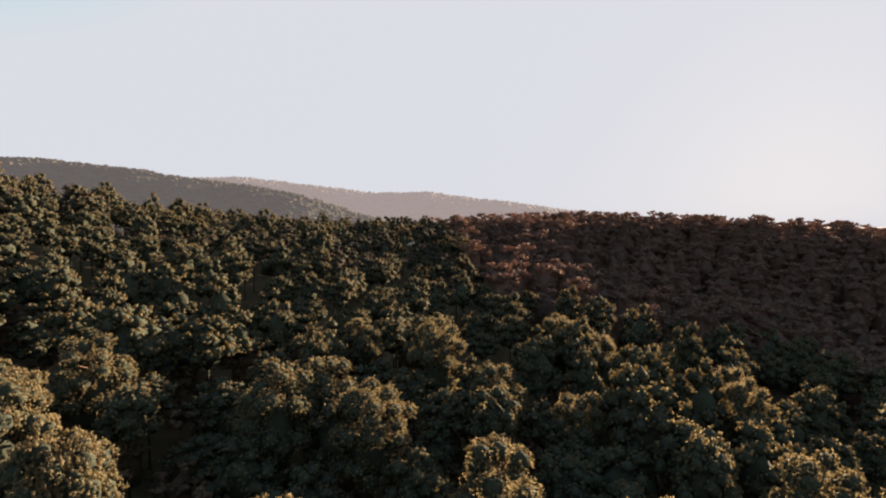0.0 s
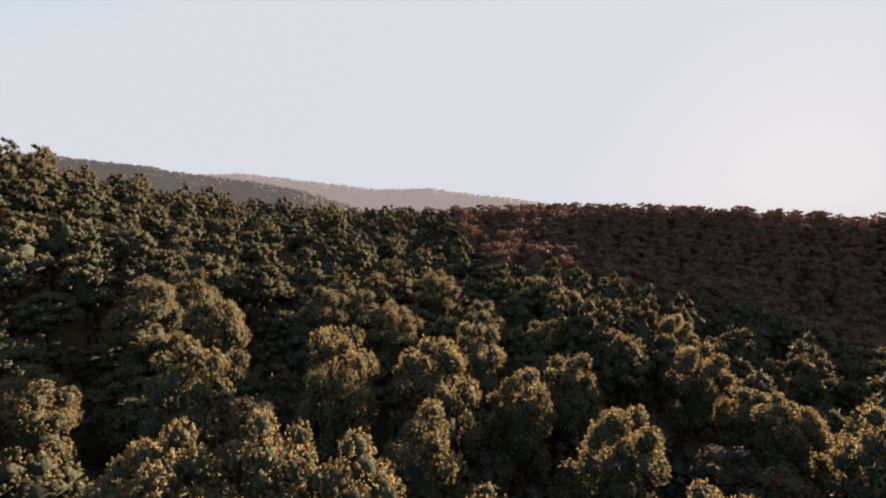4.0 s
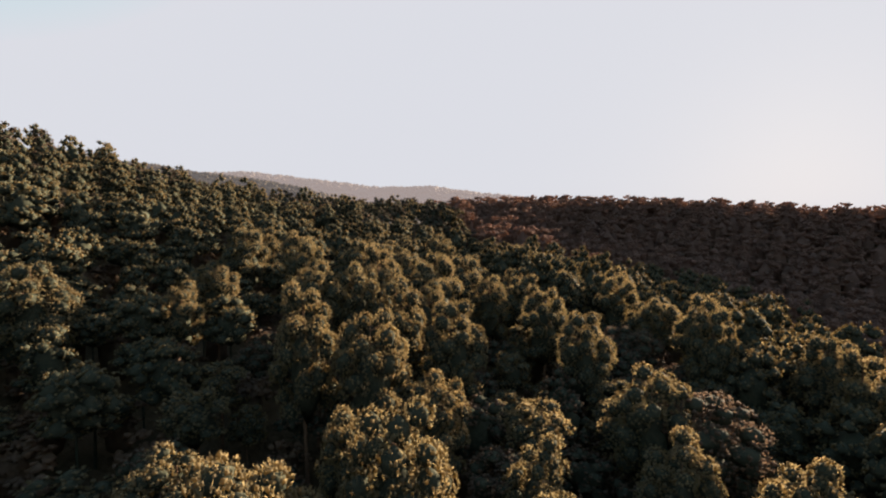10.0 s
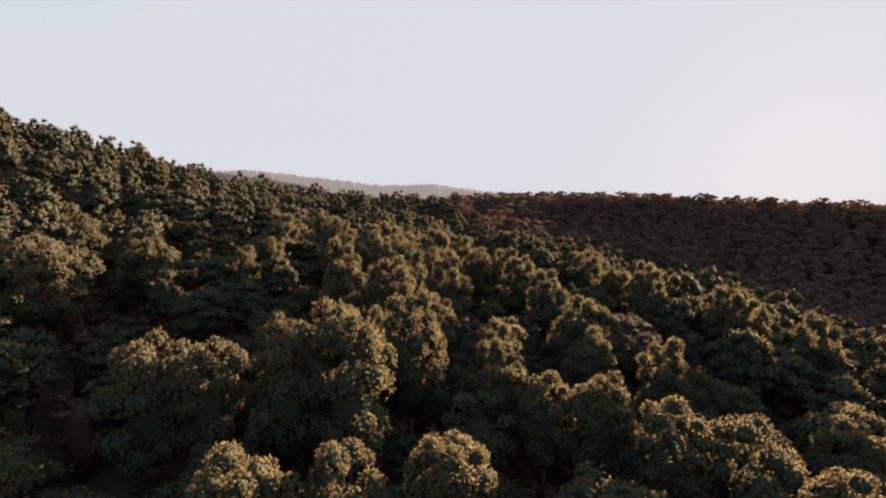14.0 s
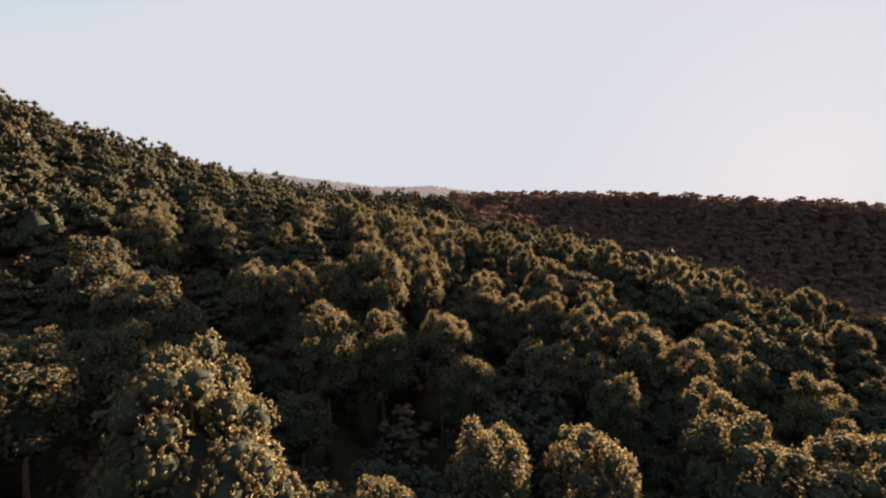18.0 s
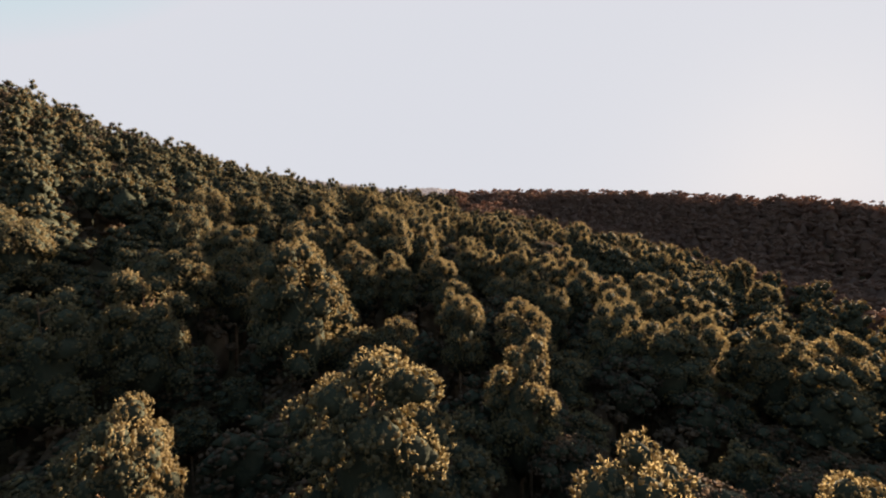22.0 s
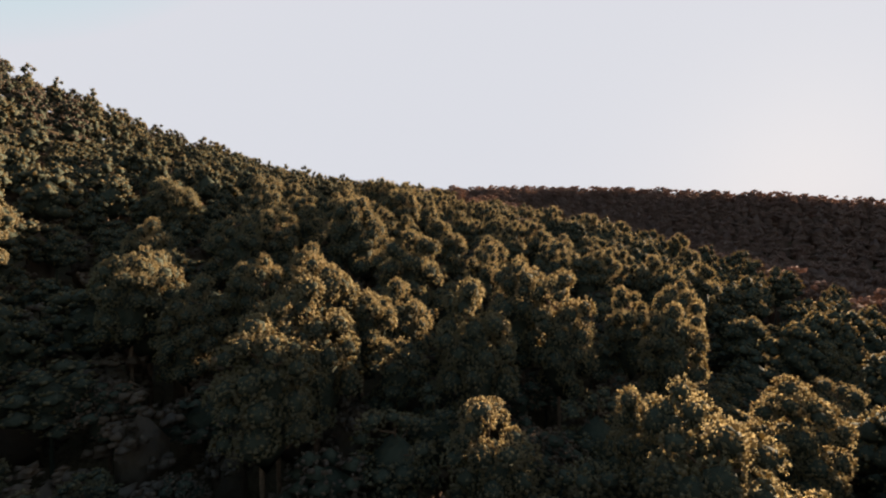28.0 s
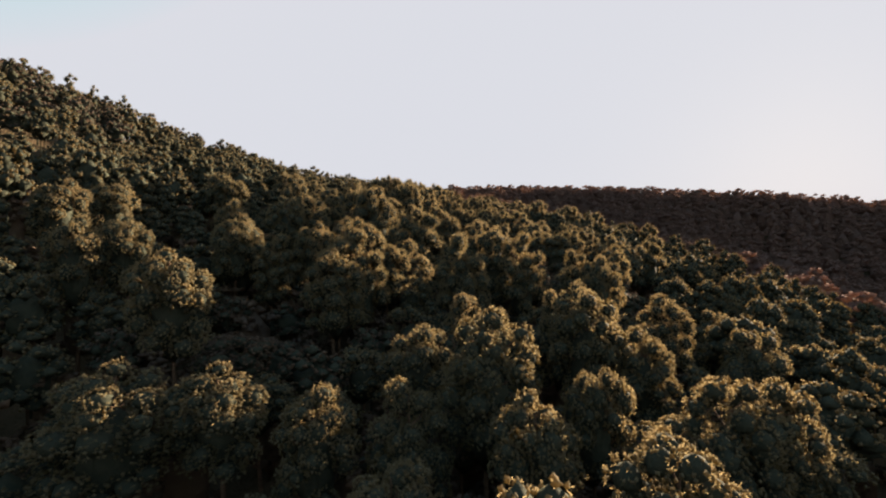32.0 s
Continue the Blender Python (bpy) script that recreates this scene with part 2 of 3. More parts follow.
# ---- trees ----
def mesh_of(name, verts, tris, mat, inner=0):
    """A triangle mesh; its last `inner` triangles are twigs and dark inner shells."""
    me = bpy.data.meshes.new(name)
    verts, tris = np.asarray(verts, np.float32).reshape(-1, 3), np.asarray(tris, np.int32).reshape(-1, 3)
    me.vertices.add(len(verts))
    me.vertices.foreach_set("co", verts.ravel())
    me.loops.add(tris.size)
    me.loops.foreach_set("vertex_index", tris.ravel())
    me.polygons.add(len(tris))
    me.polygons.foreach_set("loop_start", np.arange(0, tris.size, 3, dtype=np.int32))
    me.polygons.foreach_set("use_smooth", np.ones(len(tris), bool))
    me.update(calc_edges=True)
    me.materials.append(mat)
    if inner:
        me.materials.append(TWIGS_AND_SHADE)
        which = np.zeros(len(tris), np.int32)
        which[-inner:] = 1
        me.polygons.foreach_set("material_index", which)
    return me


def ball(level):
    """The points and triangles of a small round mesh."""
    bm = bmesh.new()
    bmesh.ops.create_icosphere(bm, subdivisions=level, radius=1)
    v = np.array([q.co[:] for q in bm.verts])
    t = np.array([[q.index for q in f.verts] for f in bm.faces])
    bm.free()
    return v, t


BALL = ball(1)
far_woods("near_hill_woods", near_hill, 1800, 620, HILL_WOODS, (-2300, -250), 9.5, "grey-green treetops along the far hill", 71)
far_woods("far_hill_woods", far_hill, 2600, 750, HILL_HAZE_GLOW, (-1500, 900), 12, "pale treetops along the farthest hill, glowing faintly for haze", 72)


def tube(points, radii, sides=6):
    """A tapering round limb along a bent line."""
    points = np.asarray(points, float)
    a = np.linspace(0, 2 * np.pi, sides, endpoint=False)
    verts, tris = [], []
    for i, (p, r) in enumerate(zip(points, radii)):
        d = points[min(i + 1, len(points) - 1)] - points[max(i - 1, 0)]
        d /= np.linalg.norm(d)
        u = np.cross(d, (0.3, 1, 0.2))
        u /= np.linalg.norm(u)
        w = np.cross(d, u)
        verts.append(p + r * (np.cos(a)[:, None] * u + np.sin(a)[:, None] * w))
    for i in range(len(points) - 1):
        for k in range(sides):
            p, q = i * sides + k, i * sides + (k + 1) % sides
            tris += [(p, q, q + sides), (p, q + sides, p + sides)]
    return np.concatenate(verts), np.array(tris)


def cap(sides, rings):
    """A small rounded cap: rings that narrow towards a tip, pointing along z."""
    a = np.linspace(0, 2 * np.pi, sides, endpoint=False)
    verts = np.concatenate([np.stack([w * np.cos(a + h), w * np.sin(a + h), np.full(sides, h)], 1) for w, h in rings] + [np.array(((0, 0, 1.0),))])
    tris = []
    for k in range(sides):
        q = (k + 1) % sides
        for i in range(len(rings) - 1):
            tris += [(i * sides + k, i * sides + q, (i + 1) * sides + q), (i * sides + k, (i + 1) * sides + q, (i + 1) * sides + k)]
        o = (len(rings) - 1) * sides
        tris.append((o + k, o + q, len(verts) - 1))
    return verts, np.array(tris)


PUFF = cap(4, ((1.0, 0.0),))
PUFF = np.concatenate([PUFF[0], np.array(((0, 0, -0.8),))]), np.concatenate([PUFF[1], np.array([((k + 1) % 4, k, 5) for k in range(4)])])


def tufts(r, centres, outward, blades, length, width, shape, size):
    """Tufts of needles: a small rounded cushion, and round it a burst of narrow bundles."""
    n = len(centres)
    facing = outward + r.normal(size=(n, 3)) * 0.25 + np.array((0, 0, 0.35))
    facing /= np.linalg.norm(facing, axis=1, keepdims=True)
    d = r.normal(size=(n, blades, 3)) + facing[:, None, :] * 0.9
    d /= np.linalg.norm(d, axis=-1, keepdims=True)
    side = np.cross(d, r.normal(size=(n, blades, 3)))
    side /= np.linalg.norm(side, axis=-1, keepdims=True)
    ln = length * r.uniform(0.7, 1.15, (n, blades, 1))
    wd = width * r.uniform(0.7, 1.3, (n, blades, 1))
    c = centres[:, None, :] - facing[:, None, :] * size * 0.5
    c = np.broadcast_to(c, d.shape)
    verts = np.stack([c, c + d * ln + side * wd / 2, c + d * ln * 0.94 - side * wd / 2], 2).reshape(-1, 3)
    t1 = np.arange(len(verts)).reshape(-1, 3)
    a = np.cross(facing, r.normal(size=(n, 3)))
    a /= np.linalg.norm(a, axis=1, keepdims=True)
    axes = np.stack([a, np.cross(facing, a), facing], 1) * (size * r.uniform(0.65, 1.3, (n, 1, 1))) * r.uniform(0.75, 1.25, (n, 3, 1))
    cushions = centres[:, None, :] + np.einsum("nvk,nkc->nvc", shape[0][None] * r.uniform(0.75, 1.25, (n, len(shape[0]), 1)), axes)
    t2 = (shape[1][None] + len(shape[0]) * np.arange(n)[:, None, None]).reshape(-1, 3) + len(verts)
    return np.concatenate([verts, cushions.reshape(-1, 3)]), np.concatenate([t1, t2])


def spread(r, count, lowest):
    """Even directions over a dome, from straight up to a little below level."""
    k = np.arange(count) + 0.5
    up = 1 - (1 - lowest) * k / count
    turn = k * 2.39996 + r.uniform(0, 6)
    side = np.sqrt(1 - up * up)
    return np.stack([side * np.cos(turn), side * np.sin(turn), up], 1)


class Crown:
    """A domed crown on a tree of height TREE: overlapping rounded pads of needles round a dense middle, borne by a few boughs."""

    def __init__(self, r, radius, boughs, steep, pads, down=0.8, flat=0.85, middle=0.66):
        self.r, self.flat = r, flat
        self.lean = r.uniform(-0.06, 0.06, 2)
        n = boughs * pads
        d = spread(r, n, -0.5) + r.normal(size=(n, 3)) * 0.16
        d /= np.linalg.norm(d, axis=1, keepdims=True)
        self.size = radius * r.uniform(0.24, 0.36, n) * (1 - 0.18 * np.clip(d[:, 2], 0, 1))
        out = radius * r.uniform(0.86, 1.08, n) - self.size * 0.9
        wide = 1 - (0.35 if down < 4 else 0.0) * np.clip(-d[:, 2] - 0.05, 0, 0.6)
        up = np.where(d[:, 2] > 0, steep, down)
        self.at = np.stack([d[:, 0] * out * wide, d[:, 1] * out * wide, d[:, 2] * out * up], 1)
        ways = spread(r, boughs, -0.4)
        self.owner = (d @ ways.T).argmax(1)
        self.core, self.core_size = np.zeros(3), radius * middle * np.array((1, 1, 0.94 * (0.1 + steep / 2 + down / 2)))
        lift = TREE * 0.985 - (self.at[:, 2] + self.size * flat).max()
        self.at[:, 2] += lift
        self.core[2] = lift + radius * 0.3 * (steep - down)
        self.base = lift - radius * 0.5
        self.at[:, :2] += self.lean * (self.at[:, 2:] - self.base)
        self.core[:2] += self.lean * (self.core[2] - self.base)
        self.tips = []
        for k in range(boughs):
            mine = np.flatnonzero(self.owner == k)
            if len(mine):
                self.tips.append((k, self.at[mine[(d[mine] @ ways[k]).argmax()]]))

    def tufts(self, count, lowest=-0.6):
        """Tufts over the pads: their directions, places and boughs; none inside a neighbouring pad."""
        r = self.r
        share = self.size ** 2 / (self.size ** 2).sum()
        ways, places, owners = [], [], []
        for c, rad, part_, own in zip(self.at, self.size, share, self.owner):
            n = max(int(count * part_ * 1.45), 4)
            d = spread(r, n, lowest) + r.normal(size=(n, 3)) * 0.10
            d /= np.linalg.norm(d, axis=1, keepdims=True)
            lump = 1 + 0.13 * np.sin(d[:, 0] * 6 + own) * np.sin(d[:, 1] * 5 + rad * 9) - 0.16 * r.random(n) ** 2
            p = c + d * (rad * lump)[:, None] * np.array((1, 1, self.flat))
            gap = (p[:, None, :] - self.at[None]) / (self.size[None, :, None] * np.array((1, 1, self.flat)))
            keep = ((gap ** 2).sum(-1) < 0.72).sum(1) == 0
            ways.append(d[keep]), places.append(p[keep]), owners.append(np.full(keep.sum(), own))
        return np.concatenate(ways), np.concatenate(places), np.concatenate(owners)

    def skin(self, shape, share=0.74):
        """The dense inside of the pads and of the middle, twigs and old needles as solid shells added to block light:
        points, triangles and boughs.
        """
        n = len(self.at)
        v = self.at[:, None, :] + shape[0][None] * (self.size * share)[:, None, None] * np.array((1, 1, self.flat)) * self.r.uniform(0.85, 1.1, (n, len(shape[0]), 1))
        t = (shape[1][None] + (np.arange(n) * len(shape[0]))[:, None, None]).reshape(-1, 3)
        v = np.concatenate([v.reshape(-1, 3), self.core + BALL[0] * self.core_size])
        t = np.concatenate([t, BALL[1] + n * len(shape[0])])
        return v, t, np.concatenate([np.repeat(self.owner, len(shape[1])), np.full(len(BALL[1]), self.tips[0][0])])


def thing(name, label, category, group=""):
    return tagged(new(name), label, category, group)


def part(name, data, parent, label=""):
    ob = new(name, data)
    ob.parent = parent
    return tagged(ob, label)


def build_tree(seed, kind, boughs, radius, steep, pads, count, blades, length, width, size):
    """One tree of height TREE standing at the origin: trunk, limbs, and a needle or leaf mass on each limb."""
    r = np.random.default_rng(seed)
    mat = NEEDLES if kind == "pine" else LEAVES
    tree = thing(f"{kind}_tree", "", "tree", f"{kind} trees on the hillside")
    crown = Crown(r, radius, boughs, steep, pads, 2.5, middle=0.5)
    bend = r.uniform(-0.3, 0.3, 2)
    zs = np.linspace(-0.6, TREE * 0.93, 8)
    line = np.stack([bend[0] * np.sin(zs / 5), bend[1] * np.sin(zs / 4), zs], 1)
    line[:, :2] += crown.lean * np.maximum(zs - crown.base, 0)[:, None]
    v, t = tube(line, np.linspace(0.26, 0.04, 8), 7)
    part("trunk", mesh_of("trunk", v, t, BARK), tree)
    n, p, owner = crown.tufts(count)
    shell, shell_tris, shell_owner = crown.skin(BALL)
    for k, tip in crown.tips:
        root = min(max(tip[2] - 0.5 - 0.35 * math.hypot(tip[0], tip[1]), TREE * 0.2), zs[-1] - 0.3)
        stem = np.array((np.interp(root, zs, line[:, 0]), np.interp(root, zs, line[:, 1]), root))
        elbow = stem * 0.45 + tip * 0.55 + np.array((0, 0, -0.2))
        v, t = tube((stem, elbow, tip), (0.085, 0.06, 0.02), 5)
        limb = part("limb", mesh_of("limb", v, t, BARK), tree)
        v1, t1 = tufts(r, p[owner == k], n[owner == k], blades, length, width, PUFF, size)
        used_points, t2 = np.unique(shell_tris[shell_owner == k], return_inverse=True)
        v2, t2 = shell[used_points], t2.reshape(-1, 3)
        for pad in crown.at[crown.owner == k]:  # twigs that bear the smaller pads
            if np.linalg.norm(pad - tip) > 0.1:
                v3, t3 = tube((tip, (tip + pad) / 2 - np.array((0, 0, 0.15)), pad), (0.05, 0.04, 0.03), 3)
                t2, v2 = np.concatenate([t2, t3 + len(v2)]), np.concatenate([v2, v3])
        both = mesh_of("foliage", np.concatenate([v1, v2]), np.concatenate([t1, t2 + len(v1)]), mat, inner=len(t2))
        part("needle_mass" if kind == "pine" else "leaf_mass", both, limb)
    return tree


RADIUS = 4.0  # the crown of a rough tree


def rough_tree(seed, boughs, steep, pads, count, blades, length, width, size, down=1.2, leafy=False):
    """The same tree with fewer, larger tufts, as plain arrays, for woods that stay far off."""
    r = np.random.default_rng(seed)
    crown = Crown(r, RADIUS, boughs, steep, pads, down, middle=0.62 if leafy else 0.55 if pads > 2 else 0.4)
    n, p, _ = crown.tufts(count, -0.15)
    v, t = tufts(r, p, n, blades, length, width, PUFF, size)
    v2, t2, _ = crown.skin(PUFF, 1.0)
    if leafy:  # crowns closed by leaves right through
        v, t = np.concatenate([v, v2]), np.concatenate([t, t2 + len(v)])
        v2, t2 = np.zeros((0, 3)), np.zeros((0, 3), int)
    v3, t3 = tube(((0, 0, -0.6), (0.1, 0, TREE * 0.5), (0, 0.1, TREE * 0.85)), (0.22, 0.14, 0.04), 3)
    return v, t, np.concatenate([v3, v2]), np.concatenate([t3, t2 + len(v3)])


# ---- which trees stand where ----
# the tall pines along the way: x, y, height of the treetop, width of the crown
NORTH_PINES = [
    (20.5, 82.5, 44.9, 5.3), (37.9, 79.2, 40.6, 5.5), (19.1, 78.0, 45.1, 6.3), (25.7, 75.3, 43.2, 6.0), (-0.9, 74.6, 45.8, 5.3), (46.3, 74.1, 37.3, 5.8),
    (44.5, 71.2, 38.8, 5.9), (-12.4, 70.6, 46.6, 5.4), (-0.9, 61.9, 48.1, 6.2), (38.6, 58.2, 41.0, 5.4), (6.7, 56.1, 43.9, 5.7), (16.0, 52.7, 41.4, 5.9),
    (-12.2, 48.0, 46.7, 5.8), (-34.3, 44.8, 49.9, 6.0), (-16.1, 43.6, 47.5, 6.2), (-6.8, 43.2, 45.6, 6.5),
]
UPPER_PINES = [
    (31.4, 37.8, 41.4, 6.2), (-33.7, 35.0, 50.0, 4.8), (35.1, 33.1, 37.2, 6.0), (-32.7, 32.5, 49.7, 6.2), (3.7, 31.9, 45.2, 6.0), (13.8, 30.0, 42.4, 5.6),
    (35.0, 27.0, 38.7, 5.2), (-21.1, 25.3, 49.5, 4.4), (7.2, 22.9, 43.0, 4.8), (-8.6, 21.3, 47.2, 5.3), (-0.4, 20.5, 46.6, 6.0), (36.4, 19.0, 40.7, 5.6),
    (-8.0, 16.9, 47.8, 4.6), (14.0, 16.5, 42.0, 5.4), (34.9, 13.4, 39.9, 5.4), (-28.1, 13.2, 45.8, 4.8), (-1.6, 12.8, 43.5, 5.2), (-16.0, 11.6, 48.6, 4.4),
    (17.1, 8.1, 40.5, 5.4), (-29.5, 6.8, 44.1, 4.4), (44.0, 6.6, 37.9, 5.8), (69.4, 6.1, 32.1, 4.8), (-4.7, 4.7, 44.9, 5.6), (-8.5, 3.9, 46.4, 4.8),
    (1.9, 2.8, 42.8, 5.6), (43.6, 1.4, 37.6, 5.2), (-12.1, 1.4, 46.6, 5.1),
]
MIDDLE_PINES = [
    (49.6, -2.1, 35.6, 5.5), (-10.8, -6.6, 45.7, 4.4), (18.0, -6.7, 38.5, 5.8), (22.7, -7.5, 36.4, 8.4), (-5.2, -7.5, 43.6, 5.4), (64.8, -9.4, 28.7, 4.9),
    (0.2, -11.3, 39.5, 4.0), (16.6, -14.4, 36.4, 4.6), (23.4, -16.5, 36.0, 4.5), (6.5, -16.8, 37.4, 3.6), (-38.1, -17.1, 45.9, 4.5), (-4.9, -17.1, 39.2, 3.4),
    (-1.5, -21.3, 41.4, 5.3), (36.9, -22.6, 31.6, 5.7), (-12.0, -23.2, 39.6, 4.2), (6.8, -23.3, 37.6, 4.0), (9.6, -26.0, 35.4, 4.0), (34.2, -26.5, 31.7, 4.7),
    (13.7, -27.7, 35.8, 4.2), (-6.4, -28.1, 41.7, 4.9),
]
LOWER_PINES = [
    (-5.2, -30.7, 41.8, 5.3), (-9.5, -30.9, 40.4, 4.8), (17.2, -30.9, 35.1, 4.8), (-18.4, -32.2, 40.0, 5.4), (33.2, -32.3, 30.1, 5.4), (21.8, -33.1, 34.7, 5.4),
    (26.0, -35.2, 32.4, 4.8), (1.8, -36.7, 35.5, 4.5), (-32.1, -37.1, 42.7, 5.4), (12.0, -38.7, 32.9, 4.2), (-3.5, -38.8, 36.0, 4.5), (15.9, -38.8, 32.1, 4.2),
    (36.2, -39.6, 30.0, 5.0), (-25.9, -41.2, 39.6, 4.7), (-7.8, -42.2, 37.3, 4.4), (-22.3, -42.3, 39.4, 5.6), (3.6, -42.3, 32.7, 4.0), (16.0, -44.0, 31.6, 3.7),
    (23.2, -45.2, 31.6, 4.4), (46.5, -48.9, 27.9, 5.3), (-19.9, -49.9, 37.2, 4.5), (21.3, -51.2, 31.4, 5.6), (29.1, -51.4, 30.2, 5.6),
]
SLOPE_PINES = [
    (37.1, -52.1, 29.1, 5.2), (-28.2, -53.1, 37.0, 5.4), (25.5, -53.2, 29.5, 6.8), (-23.0, -54.8, 37.4, 5.2), (-40.7, -54.8, 41.6, 5.5), (10.8, -55.4, 32.3, 4.6),
    (-37.8, -56.1, 40.5, 5.0), (4.6, -56.6, 33.3, 3.8), (-1.5, -58.5, 31.2, 3.2), (-10.6, -59.2, 38.3, 5.5), (-8.9, -61.2, 38.0, 6.4), (-18.7, -66.5, 35.9, 5.0),
    (8.3, -68.1, 31.6, 4.3), (-22.2, -71.3, 35.2, 5.6), (50.3, -71.4, 19.4, 4.5), (-0.2, -77.6, 33.4, 6.6), (23.7, -77.9, 27.2, 4.5), (28.6, -78.7, 27.9, 4.0),
    (11.1, -82.6, 30.7, 5.8),
]
SOUTH_PINES = [
    (-0.2, -84.6, 28.9, 4.4), (39.5, -85.4, 19.4, 5.4), (14.1, -86.3, 29.9, 5.0), (23.8, -86.8, 26.8, 4.6), (-21.7, -88.9, 31.5, 5.6), (-3.1, -89.8, 28.9, 4.4),
    (6.2, -92.8, 29.8, 5.2), (-5.8, -93.5, 31.5, 4.5), (-5.1, -96.1, 30.3, 5.0), (28.2, -96.2, 23.1, 4.9), (34.3, -101.3, 20.4, 5.4), (-6.7, -101.4, 28.4, 5.1),
    (15.4, -101.5, 24.3, 3.8), (6.6, -102.2, 24.2, 4.6), (16.8, -103.8, 25.3, 5.4), (16.6, -107.0, 25.1, 5.2), (20.8, -108.2, 22.1, 4.6), (2.3, -112.6, 23.3, 4.6),
    (-15.9, -113.0, 28.8, 4.8), (22.3, -117.7, 20.9, 5.6), (13.7, -118.0, 21.8, 3.2), (6.9, -118.2, 25.3, 5.0), (18.2, -118.2, 18.4, 4.8),
]
OUTER_PINES = [
    (14.8, -127.0, 21.3, 5.8), (2.0, -127.3, 20.1, 3.9),
    (-8.6, -120.7, 22.3, 4.6), (-2.9, -121.6, 21.8, 3.8), (2.3, -121.5, 21.8, 3.8), (-13.6, -122.7, 23.0, 5.6), (26.4, -116.3, 20.5, 4.8), (9.1, -123.4, 21.7, 3.8),
    (-21.0, -92.3, 32.0, 4.3), (-27.3, -101.6, 31.7, 4.5), (-29.7, -105.2, 31.6, 4.1), (-41.1, -84.6, 37.0, 4.9), (-42.8, -91.3, 36.3, 5.0), (-15.9, -90.3, 29.8, 4.4),
    (-16.4, -92.4, 28.0, 3.8), (-13.0, -88.2, 31.2, 3.8), (-10.6, -80.9, 32.0, 3.8), (-26.1, -82.1, 34.5, 3.8), (-7.1, -98.2, 29.3, 4.1), (-42.2, -14.5, 46.4, 6.0),
    (-14.5, -32.2, 39.9, 3.8), (-38.5, -1.2, 47.0, 6.0), (-52.9, 4.4, 50.3, 5.8),
]
tall = np.array(NORTH_PINES + UPPER_PINES + MIDDLE_PINES + LOWER_PINES + SLOPE_PINES + SOUTH_PINES + OUTER_PINES)

# three grades of the same kinds: finest for the tall trees of the strip, plainer for those below and beside them
pines = [build_tree(sd, "pine", 11, rad, st, 3, 1550, 5, 0.25, 0.030, 0.115) for sd, rad, st in ((11, 3.4, 1.7), (12, 3.4, 1.3), (13, 3.4, 2.0), (14, 4.0, 1.25), (15, 4.0, 1.55))]
low_pines = [build_tree(sd, "pine", 8, 3.5, st, 3, 460, 5, 0.36, 0.05, 0.16) for sd, st in ((16, 1.4), (17, 1.8), (18, 1.2))]
oaks = [build_tree(sd, "oak", 8, 3.8, 0.95, 3, 460, 5, 0.34, 0.06, 0.17) for sd in (21, 22)]
RADII = (3.4, 3.4, 3.4, 4.0, 4.0, 3.5, 3.5, 3.5, 3.8, 3.8)
KINDS = pines + low_pines + oaks
for k, tree in enumerate(KINDS):
    tagged(tree, "tall olive-green pine with a rounded crown of needle tufts" if k < 5 else "smaller dark green pine standing in shade between taller trees" if k < 8 else "brownish broad-crowned oak with dense small leaves")
used = set()


def stand(k, x, y, height, width, turn):
    """A tree of the k-th build, rooted at a place."""
    proto = KINDS[k]
    s = height / TREE
    w = min(max(width / (2 * RADII[k]), s * 0.68), s * 1.3)
    m = Matrix.LocRotScale((x, y, float(ground_height(x, y)) - 0.1), Euler((0, 0, turn)), (w, w, s))
    if k in used:  # the copy keeps its model's own scale, so that is taken out here
        return copy_thing(proto, m @ Matrix.Diagonal((1 / proto.scale.x, 1 / proto.scale.y, 1 / proto.scale.z, 1)))
    used.add(k)
    proto.matrix_basis = m
    return proto


WEST, EAST, SOUTH, NORTH = -22.0, 36.0, -126.0, 36.0  # the strip that is passed nearest


def scatter(x0, x1, y0, y1, gap, seed, keep=None):
    """Places at least a gap apart, filling a rectangle unevenly."""
    r = np.random.default_rng(seed)
    cells, out = {}, []
    for px, py in r.uniform((x0, y0), (x1, y1), (int((x1 - x0) * (y1 - y0) / gap ** 2 * 4), 2)):
        c = (int(px // gap), int(py // gap))
        if any((px - qx) ** 2 + (py - qy) ** 2 < gap * gap for i in (-1, 0, 1) for j in (-1, 0, 1) for qx, qy in cells.get((c[0] + i, c[1] + j), ())):
            continue
        if keep is None or keep(px, py):
            cells.setdefault(c, []).append((px, py))
            out.append((px, py))
    return np.array(out)


def free_of_tall(px, py, gap):
    return ((tall[:, 0] - px) ** 2 + (tall[:, 1] - py) ** 2).min() > gap * gap


def in_strip(px, py):
    return WEST < px < EAST and SOUTH < py < NORTH


def in_sight(px, py):
    return abs(px - 5) < 1.0 * (py + 146) + 22


def shade_drop(px, py):
    """How much lower the shaded trees west of the tall ones stand, a drop added to keep that side dark."""
    return 0.22 * np.clip((6 - px) / 22, 0, 1) * np.clip((80 - py) / 50, 0, 1)


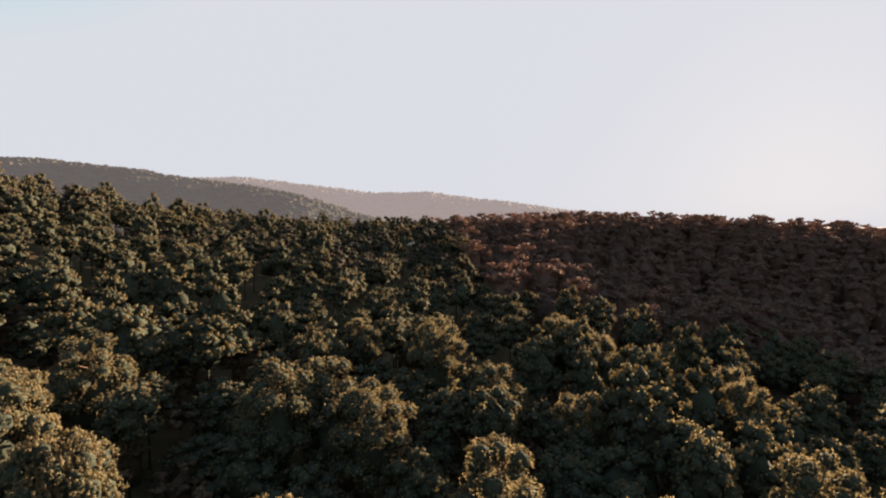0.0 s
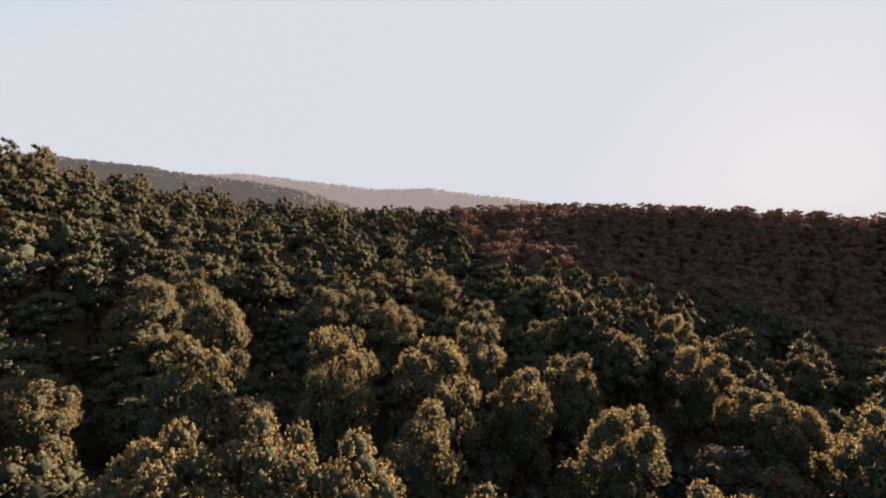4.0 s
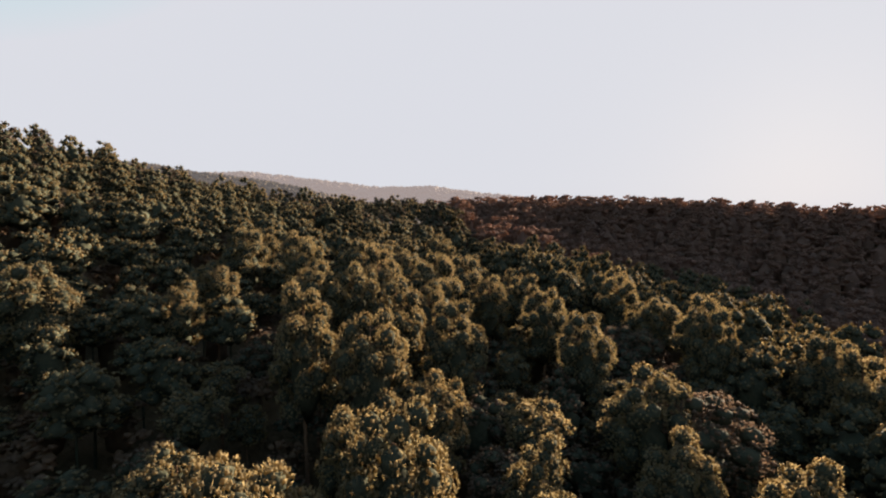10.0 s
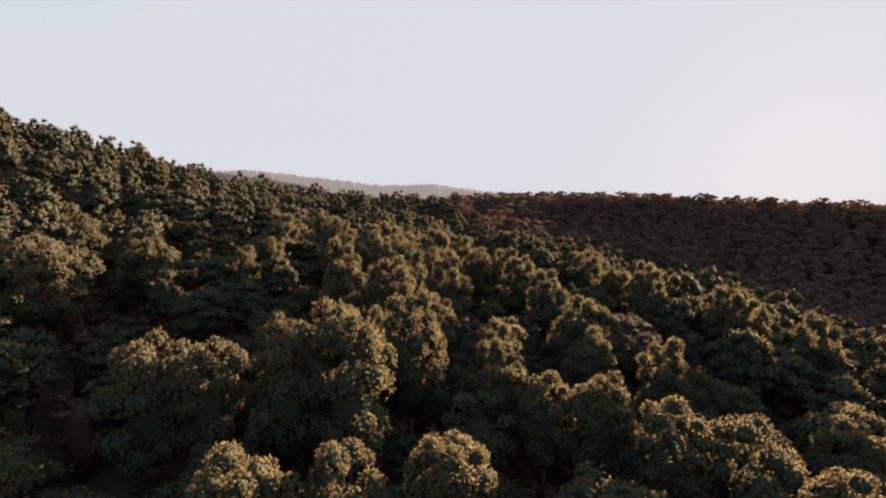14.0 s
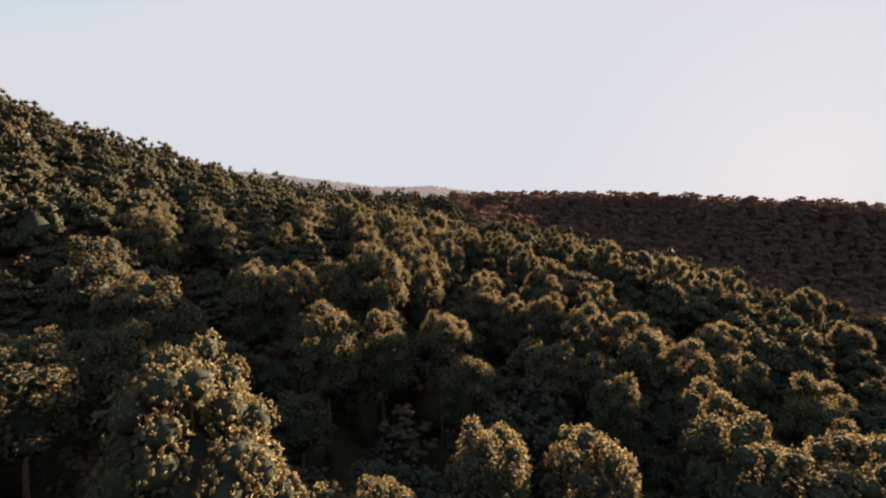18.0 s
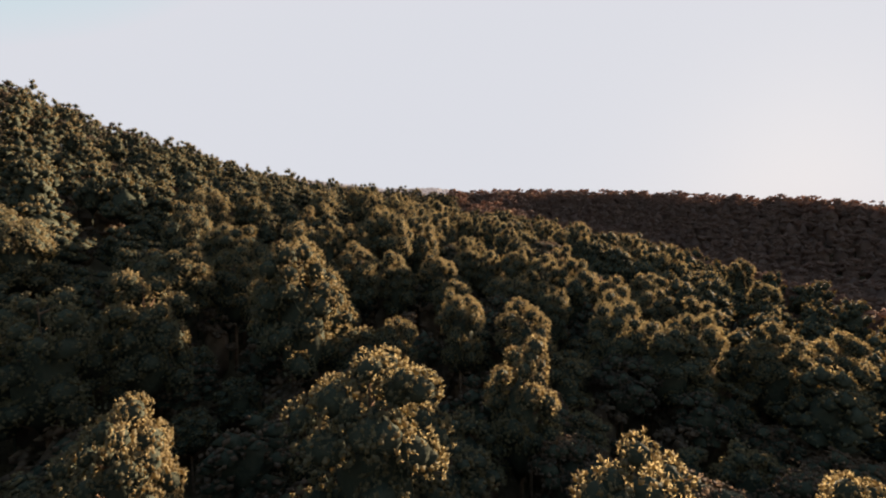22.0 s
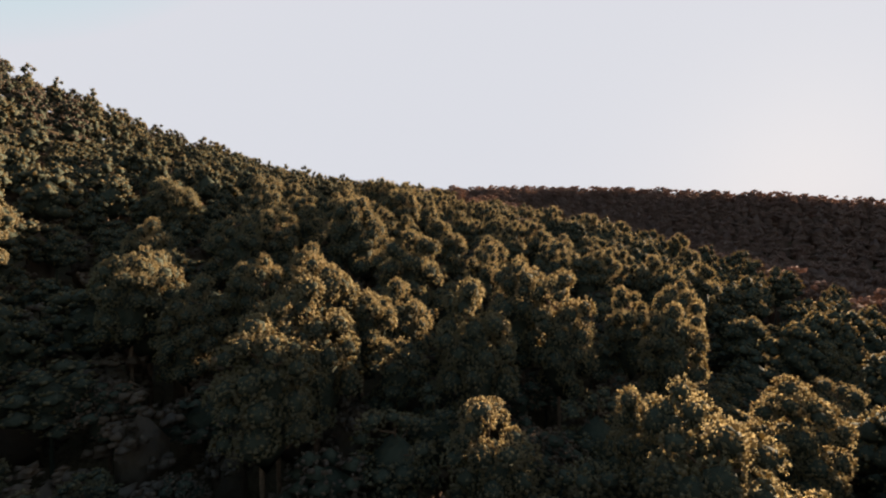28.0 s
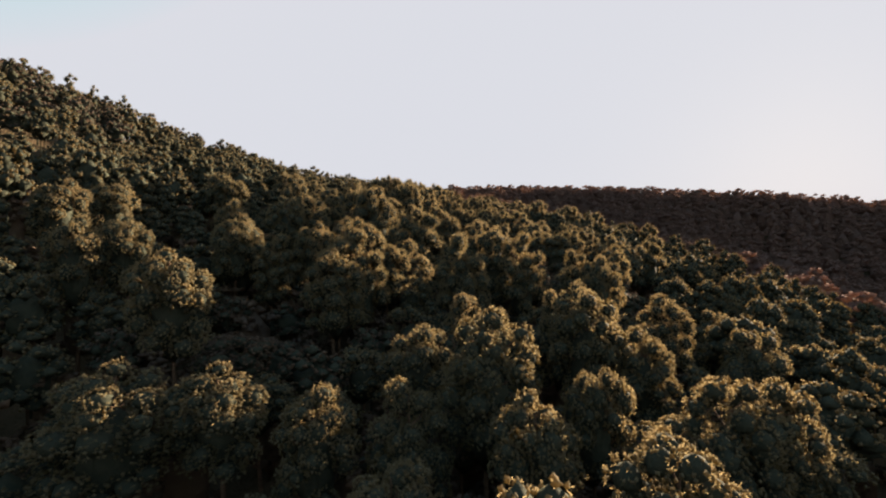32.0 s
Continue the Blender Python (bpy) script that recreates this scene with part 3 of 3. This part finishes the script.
r_stand = np.random.default_rng(5)
count = 0
for x, y, z, w in tall:
    g = float(ground_height(x, y))
    stand(8 if w > 8 else int(r_stand.integers(0, 3) if w < 5.3 else r_stand.integers(3, 5)), x, y, max(z - g, 8.0) / 0.985, w * 1.3, r_stand.uniform(0, 6.28))
    count += 1
spare = []  # places for trees past the three hundred that stand on their own
for x, y in scatter(WEST, EAST, SOUTH, NORTH, 3.9, 31, lambda a, b: free_of_tall(a, b, 3.2) and in_sight(a, b)):
    if count > 299:
        spare.append((x, y))
        continue
    oak = r_stand.random() < 0.25
    stand(8 + int(r_stand.integers(0, 2)) if oak else 5 + int(r_stand.integers(0, 3)), x, y, TREE * r_stand.uniform(0.48, 0.82) * (1 - float(shade_drop(x, y))), r_stand.uniform(5.0, 7.2), r_stand.uniform(0, 6.28))
    count += 1


def woods(name, places, protos, mat_crown, label, low_high, widths, seed, taller=0.0, dip=False, west=0.0):
    """Many trees as one mass: crowns in one mesh, stems with the dark inner shells in another."""
    r = np.random.default_rng(seed)
    sets = {"crowns": [[], [], 0], "stems": [[], [], 0]}
    pick = r.integers(0, len(protos), len(places))
    for k, proto in enumerate(protos):
        at = places[pick == k]
        if not len(at):
            continue
        a = r.uniform(0, 6.28, len(at))
        s = r.uniform(*low_high, len(at))
        w = r.uniform(*widths, len(at)) / (2 * RADIUS)
        s *= 1 + taller * np.clip((at[:, 1] + 30) / 40, 0, 1) * np.clip((at[:, 0] - 8) / 16, 0, 1)  # taller on the upper shoulder
        s *= 1 + west * np.clip((-90 - at[:, 0]) / 50, 0, 1)  # and on the western spur
        if dip:
            s *= 1 - shade_drop(at[:, 0], at[:, 1])
            w *= 1 - 0.6 * shade_drop(at[:, 0], at[:, 1])
        g = ground_height(at[:, 0], at[:, 1])
        for key, v, t in (("crowns", proto[0], proto[1]), ("stems", proto[2], proto[3])):
            px = (v[None, :, 0] * np.cos(a)[:, None] - v[None, :, 1] * np.sin(a)[:, None]) * w[:, None] + at[:, :1]
            py = (v[None, :, 0] * np.sin(a)[:, None] + v[None, :, 1] * np.cos(a)[:, None]) * w[:, None] + at[:, 1:]
            pz = v[None, :, 2] * s[:, None] + g[:, None]
            store = sets[key]
            store[0].append(np.stack([px, py, pz], -1).reshape(-1, 3))
            store[1].append((t[None] + (np.arange(len(at)) * len(v))[:, None, None]).reshape(-1, 3) + store[2])
            store[2] += len(at) * len(v)
    holder = tagged(new(name), label, "woods", kind="stuff")
    for key, mat in (("crowns", mat_crown), ("stems", TWIGS_AND_SHADE)):
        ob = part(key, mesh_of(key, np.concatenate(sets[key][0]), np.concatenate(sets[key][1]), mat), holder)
        tagged(ob, kind="stuff")
    return holder


STEEP = (1.5, 1.9, 1.2, 1.7, 1.4)  # how tall the crowns are for their width
side_protos = [rough_tree(30 + i, 9, st, 3, 290, 3, 0.36, 0.06, 0.195) for i, st in enumerate(STEEP)]
mid_protos = [rough_tree(40 + i, 8, st, 3, 175, 1, 0.44, 0.09, 0.27) for i, st in enumerate(STEEP)]
hill_protos = [rough_tree(60 + i, 9, st, 2, 120, 1, 0.36, 0.14, 0.31, 1.8) for i, st in enumerate(STEEP)]
far_protos = [rough_tree(50 + i, 6, st, 2, 56, 1, 0.6, 0.25, 0.55, 5.0, True) for i, st in enumerate(STEEP)]
MID = (-100.0, 90.0, -138.0, 120.0)
SIDE = (-46.0, 56.0, -138.0, 50.0)


def inside(box, px, py):
    return box[0] < px < box[1] and box[2] < py < box[3]


side_places = scatter(*SIDE, 5.1, 35, lambda a, b: in_sight(a, b) and not in_strip(a, b) and free_of_tall(a, b, 3.6))
woods("slope_woods", side_places, side_protos, NEEDLES, "dense olive-green pines on the slope beside the tall ones", (0.54, 1.0), (5.6, 8.2), 65, 0.2, True)
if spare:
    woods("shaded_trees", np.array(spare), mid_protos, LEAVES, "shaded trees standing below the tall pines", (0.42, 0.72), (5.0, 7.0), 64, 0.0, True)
mid_places = scatter(*MID, 6.3, 32, lambda a, b: in_sight(a, b) and not inside(SIDE, a, b) and free_of_tall(a, b, 3.6))
woods("hillside_woods", mid_places, mid_protos, NEEDLES, "dense pine and oak woods covering the slope", (0.60, 1.08), (5.4, 8.2), 61, 0.2)
out_places = scatter(-330, 330, -110, 325, 7.2, 33, lambda a, b: in_sight(a, b) and not inside(MID, a, b))
on_hill = out_places[:, 0] < 30 - 0.12 * out_places[:, 1]
hill_places = out_places[on_hill]
oaks_there = np.random.default_rng(9).random(len(hill_places)) < 0.6
woods("upper_hill_pines", hill_places[~oaks_there], hill_protos, NEEDLES, "dark olive pines climbing the steep hill to its crest", (0.70, 1.24), (6.0, 9.0), 62, west=0.10)
woods("upper_hill_oaks", hill_places[oaks_there], hill_protos, LEAVES, "dull brown oaks between the pines of the steep hill", (0.64, 1.08), (7.0, 10.0), 67, west=0.10)
woods("ridge_woods", out_places[~on_hill], far_protos, RIDGE, "continuous dusky woods over the valley side and ridge, haze put into their colour", (0.80, 1.15), (9.0, 13.0), 66)
bush_places = scatter(WEST - 80, EAST + 24, SOUTH, NORTH + 50, 5.0, 34, in_sight)
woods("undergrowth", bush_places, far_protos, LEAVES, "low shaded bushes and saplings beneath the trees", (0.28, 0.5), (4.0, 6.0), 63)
